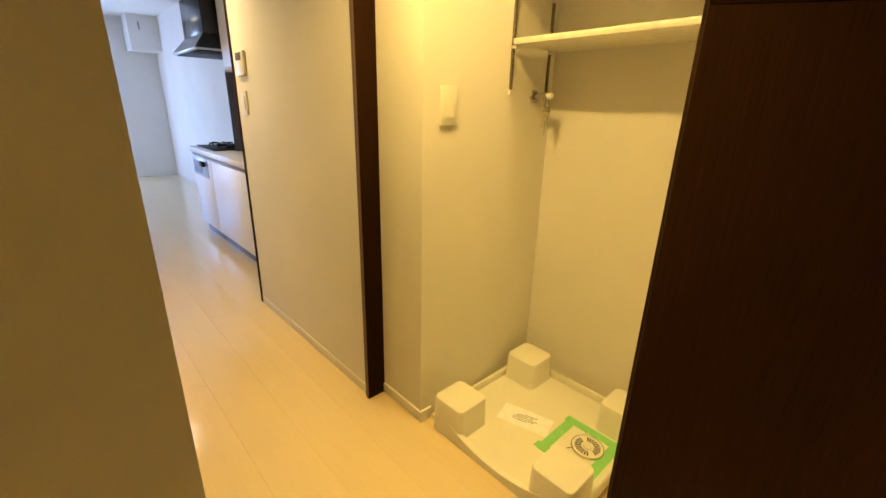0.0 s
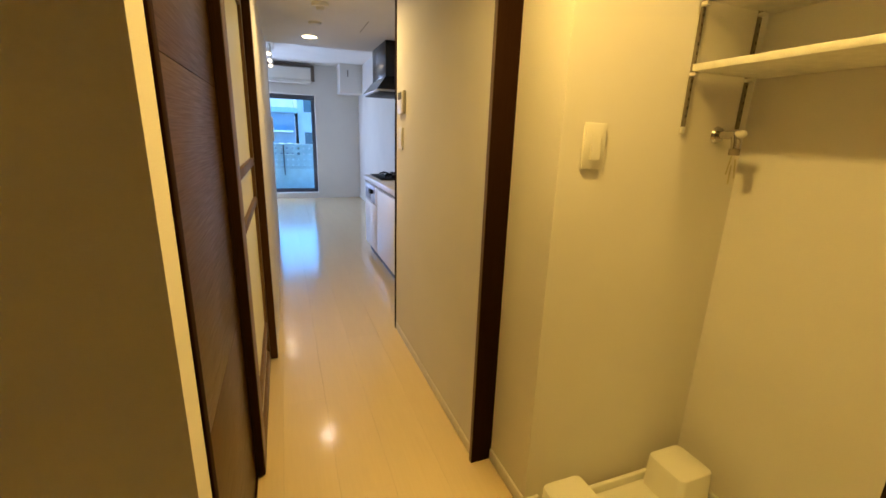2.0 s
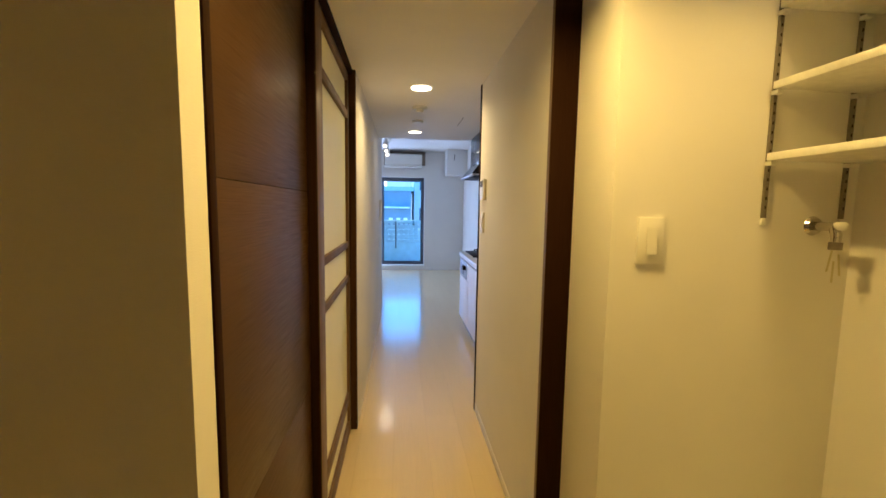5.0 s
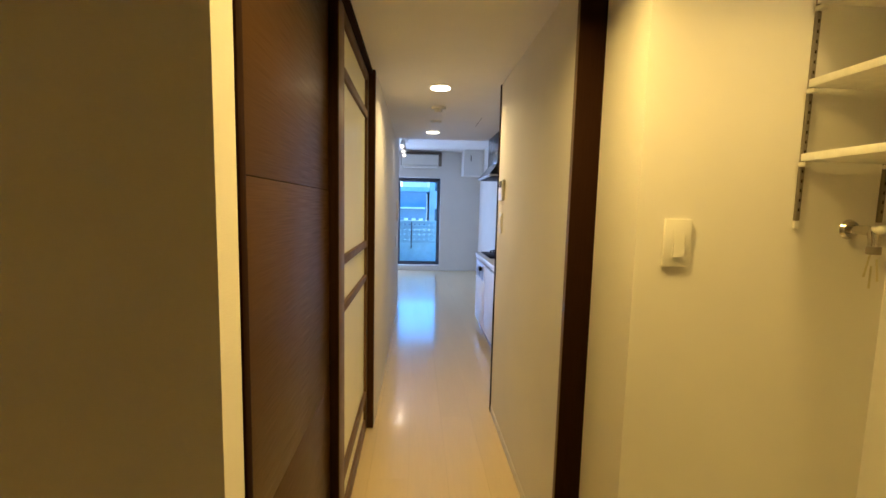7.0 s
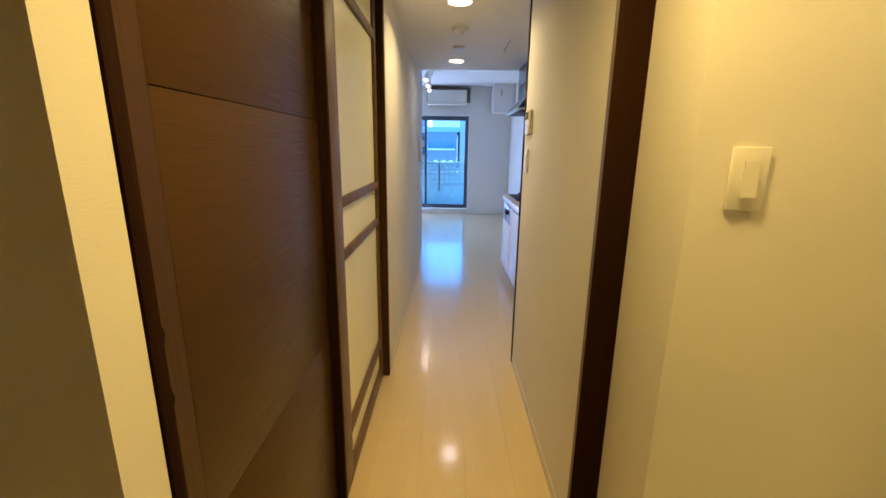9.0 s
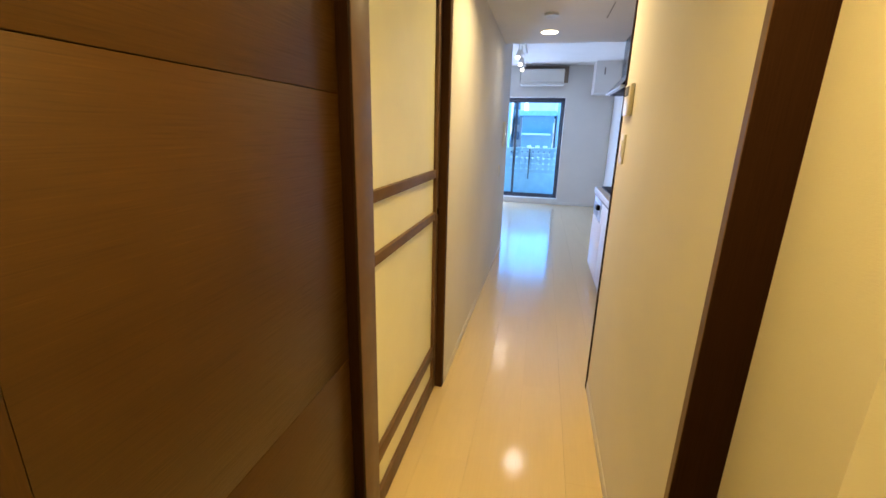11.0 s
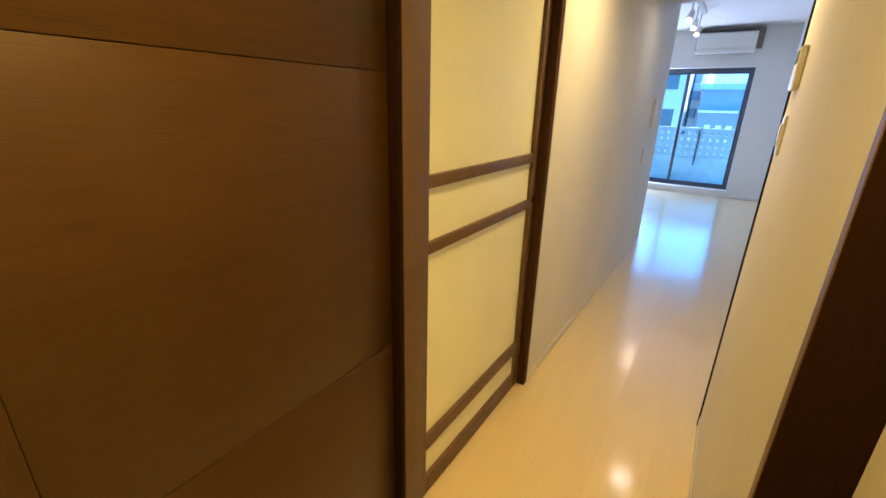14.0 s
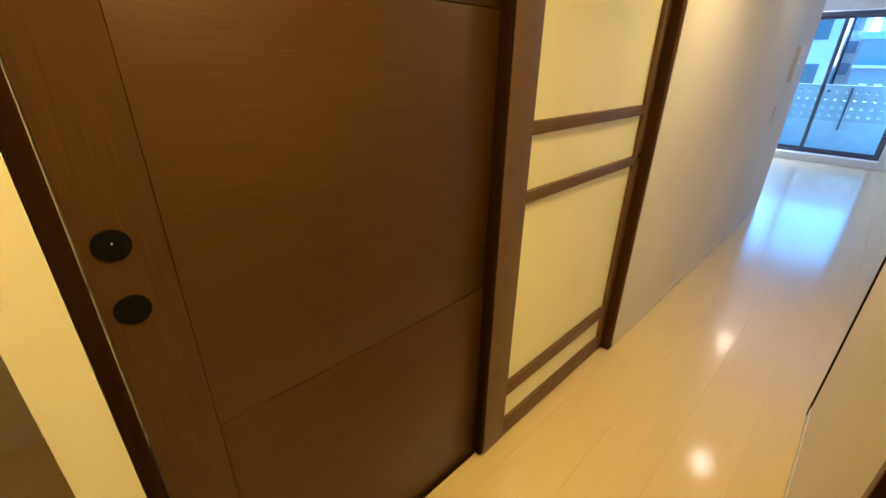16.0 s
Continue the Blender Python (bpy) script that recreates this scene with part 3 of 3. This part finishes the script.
cabinet("kitchen_cabinet", 3.08, 4.07, "white laminate kitchen base unit with grip rail")
hobunit = cabinet("hob_cabinet", 4.07, 4.665, "white base unit with a built-in grill", 0.575)
gr_ = pbox("grill_front", hobunit, GRILL, KX, KX + 0.018, 4.17, 4.66, 0.58, 0.748, 0.003, "stainless grill front")
pbox("grill_window", gr_, PLINTH, KX - 0.002, KX + 0.001, 4.36, 4.63, 0.60, 0.71, 0.001)
pbox("grill_handle", gr_, BLACK, KX - 0.03, KX - 0.001, 4.24, 4.34, 0.675, 0.715, 0.006, "black grill handle")
pbox("filler_panel", hobunit, CABW, KX, KX + 0.018, 4.075, 4.165, 0.58, 0.748, 0.002)
wt = thing("worktop", 1.27, 3.88, 0.776, "pale kitchen worktop with a bright front edge", "worktop")
pbox("slab", wt, TOPW, KX - 0.01, 1.498, 3.08, 4.68, 0.776, KT, 0.004)
hob = thing("gas_hob", 1.28, 4.37, KT, "black gas hob with pan supports", "gas hob")
pbox("plate", hob, BLACK, 1.10, 1.46, 4.08, 4.63, KT, KT + 0.012, 0.004)
for hy in (4.22, 4.49):
    bm = bmesh.new()
    bm_cyl(bm, (1.28, hy, KT + 0.012), (1.28, hy, KT + 0.028), 0.045, 0.035, 24)
    part("burner", bm, BLACK, hob)
    bm = bmesh.new()
    for k in range(6):
        a = k * math.pi / 3
        bm_tube(bm, [(1.28 + 0.10 * math.cos(a), hy + 0.10 * math.sin(a), KT + 0.012), (1.28 + 0.10 * math.cos(a), hy + 0.10 * math.sin(a), KT + 0.036), (1.28 + 0.035 * math.cos(a), hy + 0.035 * math.sin(a), KT + 0.036)], 0.006, 8)
    part("pan_support", bm, BLACK, hob)
spl = thing("splash_panel", 1.49, 3.9, KT, "dark blue splash guard with a white top edge", "splash panel")
pbox("panel", spl, NAVY, 1.250, 1.498, 3.992, 4.004, KT + 0.001, 1.470, 0.001)
pbox("cap", spl, PLASTIC, 1.248, 1.498, 3.988, 4.008, 1.471, 1.485, 0.002, "white cap strip")
cup = thing("wall_cupboard", 1.39, 3.55, 1.5, "white hanging kitchen cupboard beside the hood", "cupboard")
pbox("body", cup, CABW, 1.267, 1.498, 3.08, 4.010, 1.50, HALL_Z - 0.001, 0.001)
pbox("door", cup, CABW, 1.250, 1.266, 3.083, 3.545, 1.503, HALL_Z - 0.004, 0.002)
pbox("door", cup, CABW, 1.250, 1.266, 3.549, 4.008, 1.503, HALL_Z - 0.004, 0.002)

hd_ = thing("range_hood", 1.28, 4.4, 1.62, "black range hood with stainless lower rim", "range hood")
HY0, HY1 = 4.02, 4.77
pbox("rim", hd_, STAIN, KX, 1.498, HY0, HY1, 1.628, 1.642, 0.003, "stainless rim")
pbox("filter", hd_, BLACK, KX + 0.03, 1.47, HY0 + 0.03, HY1 - 0.03, 1.620, 1.6275, 0.001)
bm = bmesh.new()
lo = [(KX + 0.004, HY0 + 0.002), (1.496, HY0 + 0.002), (1.496, HY1 - 0.002), (KX + 0.004, HY1 - 0.002)]
hi = [(1.15, HY0 + 0.06), (1.496, HY0 + 0.06), (1.496, HY1 - 0.10), (1.15, HY1 - 0.10)]
a_ = [bm.verts.new((x, y, 1.6425)) for x, y in lo]
b_ = [bm.verts.new((x, y, 1.76)) for x, y in hi]
for i in range(4):
    bm.faces.new((a_[i], a_[(i + 1) % 4], b_[(i + 1) % 4], b_[i]))
bm.faces.new(a_[::-1])
bm.faces.new(b_)
bmesh.ops.recalc_face_normals(bm, faces=bm.faces[:])
part("canopy", bm, HOODM, hd_, smooth=False)
pbox("flue_box", hd_, HOODM, 1.15, 1.496, HY0 + 0.06, HY1 - 0.10, 1.7605, HALL_Z - 0.001, 0.002)

# ---- air conditioner ----
ac = thing("air_conditioner", 0.46, 8.54, 2.08, "white wall-mounted air conditioner above the balcony door", "air conditioner")
bm = bmesh.new()
bm_prism(bm, [(8.598, 2.085), (8.46, 2.10), (8.43, 2.15), (8.43, 2.335), (8.47, 2.352), (8.598, 2.352)], "x", 0.06, 0.79)
part("body", bm, PLASTIC, ac, smooth=False)
pbox("top_grille", ac, INK, 0.08, 0.77, 8.48, 8.59, 2.353, 2.359, 0.001)
pbox("mounting_panel", ac, BACKB, 0.04, 0.865, 8.599, 8.649, 2.14, 2.41, 0.003, "brown mounting panel")
pbox("louvre", ac, PLASTIC, 0.09, 0.76, 8.435, 8.455, 2.088, 2.118, 0.003)
slot = thing("vent_slot", 1.48, 8.19, 2.32, "small grey wall vent on the boxed beam", "vent")
pbox("grille", slot, STEEL, 1.40, 1.418, 8.19, 8.199, 2.22, 2.33, 0.001)

# ---- balcony door ----
win = thing("window_1", 0.04, 8.88, WZ0, "two-leaf sliding balcony door in dark aluminium", "window", kind="structure")
wf = pbox("window_frame", win, ALU, WX0, WX1, 8.82, 8.90, WZ0, WZ0 + 0.035, 0.002)
pbox("window_frame", win, ALU, WX0, WX1, 8.82, 8.90, WZ1 - 0.05, WZ1, 0.002)
pbox("window_frame", win, ALU, WX0, WX0 + 0.04, 8.82, 8.90, WZ0 + 0.036, WZ1 - 0.051, 0.002)
pbox("window_frame", win, ALU, WX1 - 0.035, WX1, 8.82, 8.90, WZ0 + 0.036, WZ1 - 0.051, 0.002)


for x0, x1, y in ((-0.012, WX1 - 0.036, 8.832), (WX0 + 0.041, 0.030, 8.866)):
    z0, z1 = WZ0 + 0.037, WZ1 - 0.052
    bm = bmesh.new()
    bm_box(bm, x0, x0 + 0.035, y, y + 0.026, z0, z1, 0.002)
    bm_box(bm, x1 - 0.03, x1, y, y + 0.026, z0, z1, 0.002)
    bm_box(bm, x0 + 0.035, x1 - 0.03, y, y + 0.026, z0, z0 + 0.03, 0.002)
    bm_box(bm, x0 + 0.035, x1 - 0.03, y, y + 0.026, z1 - 0.03, z1, 0.002)
    lf = part("leaf_frame", bm, ALU, win)
    pn = pbox("pane", lf, GLASS, x0 + 0.036, x1 - 0.031, y + 0.011, y + 0.015, z0 + 0.031, z1 - 0.031, 0.0)
    pn.visible_shadow = False

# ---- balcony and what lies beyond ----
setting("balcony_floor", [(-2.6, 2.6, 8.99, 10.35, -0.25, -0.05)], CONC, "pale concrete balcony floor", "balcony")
# unseen slab, added to keep sun out of the room; its lip trims the sky
setting("balcony_soffit", [(-2.6, 2.6, 8.99, 10.5, 2.6, 2.8), (-2.6, 2.6, 10.38, 10.5, 2.06, 2.6)], CONC, "unseen concrete slab and lip above the balcony", "balcony")
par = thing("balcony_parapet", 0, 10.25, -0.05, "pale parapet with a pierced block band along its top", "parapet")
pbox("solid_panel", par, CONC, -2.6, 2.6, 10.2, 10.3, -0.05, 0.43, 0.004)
bm = bmesh.new()
ST, HO = 0.118, 0.041
for r in range(5):
    z = 0.431 + r * ST
    bm_box(bm, -2.6, 2.6, 10.2, 10.3, z, z + ST - HO)
for c in range(44):
    x = -2.6 + c * ST
    for r in range(4):
        z = 0.431 + r * ST + ST - HO
        bm_box(bm, x, x + ST - HO, 10.203, 10.297, z, z + HO)
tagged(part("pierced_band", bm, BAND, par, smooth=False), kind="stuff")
pole = thing("balcony_pole", 0.25, 9.4, 0.45, "dark upright pole holder on the balcony", "pole holder")
pbox("bar", pole, ALU, 0.245, 0.270, 10.16, 10.2015, 0.30, 0.95, 0.003)

ground = setting("ground", [(-400, 400, 9.2, 900, -3.3, -3.0)], ASPH, "grey asphalt street far below the balcony", "ground")


def building(name, x0, x1, y0, y1, z1, wallmat, label, cols, rows, wz, wh, ww):
    t = thing(name, (x0 + x1) / 2, (y0 + y1) / 2, -3.0, label, "building")
    pbox("wall", t, wallmat, x0, x1, y0, y1, -3.0, z1, 0.0)
    pbox("roof", t, CONC, x0 - 0.15, x1 + 0.15, y0 - 0.15, y1, z1 + 0.001, z1 + 0.25, 0.0)
    for r in range(rows):
        for c in range(cols):
            cx = x0 + (c + 0.5) * (x1 - x0) / cols
            z = wz + r * 1.9
            w = pbox("window", t, FACADE, cx - ww / 2 - 0.06, cx + ww / 2 + 0.06, y0 - 0.05, y0 - 0.001, z - 0.06, z + wh + 0.06, 0.0)
            pbox("pane", w, WINF, cx - ww / 2, cx + ww / 2, y0 - 0.06, y0 - 0.051, z, z + wh, 0.0)
    return t


building("apartment_building", -9.0, -1.35, 25.0, 33.0, 3.4, FACADE, "pale apartment building with dark windows", 5, 3, -1.6, 1.0, 0.65)
shop = building("shop_building", -0.72, 0.95, 25.0, 31.0, 2.2, BLUEF, "dark blue low building with a white canopy", 0, 0, 1.45, 0.4, 0.9)
pbox("canopy", shop, WHITEF, -0.75, 0.85, 24.6, 24.99, 1.18, 1.28, 0.01, "white canopy edge")
for cx in (-0.25, 0.2, 0.62):
    pbox("sign_panel", shop, WHITEF, cx - 0.12, cx + 0.12, 24.93, 24.99, 0.36, 0.62, 0.01, "small white sign panel")
building("office_building", 1.15, 9.0, 26.0, 34.0, 3.5, FACADE, "white office building with rows of windows", 5, 3, -1.5, 0.8, 0.9)
narrow = building("narrow_building", -1.30, -0.75, 27.0, 33.0, 3.6, WHITEF, "narrow white building with small dark balconies", 0, 0, 0, 1, 1)
for bz in (-1.2, 0.9, 1.75, 2.6):
    pbox("balcony", narrow, BLUEF, -1.28, -0.98, 26.7, 26.99, bz, bz + 0.45, 0.01, "small dark balcony")
fence = thing("street_wall", 0, 22, -3.0, "white rendered wall along the street", "wall")
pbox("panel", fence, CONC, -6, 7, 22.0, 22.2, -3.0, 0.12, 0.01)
building("far_building", -5.0, 8.0, 44.0, 54.0, 4.6, WHITEF, "distant white apartment block", 9, 4, -1.5, 0.9, 0.7)

# ---- floor planks ----
PW = 0.096 * 2
meshes = {}


def plank(x0, y0, y1, w=PW):
    key = round(y1 - y0, 3), round(w, 3)
    if key not in meshes:
        bm = bmesh.new()
        bm_box(bm, 0.0002, w - 0.0002, 0.0002, y1 - y0 - 0.0002, -0.012, 0.0)
        me = bpy.data.meshes.new("plank")
        bm.to_mesh(me)
        bm.free()
        me.materials.append(PLANK)
        meshes[key] = me
    ob = new("plank", meshes[key])
    ob.location = (x0, y0, 0)
    ob.parent = floor


PL = 1.82
X_BASE = 0.356 - 10 * PW
for c in range(18):
    x = X_BASE + c * PW
    y = -1.3 - (c * 0.61 + 0.35) % PL
    while y < 9.0:
        a, b = max(y, -1.3), min(y + PL, 9.0)
        if b - a > 0.02:
            plank(x, a, b)
        y += PL
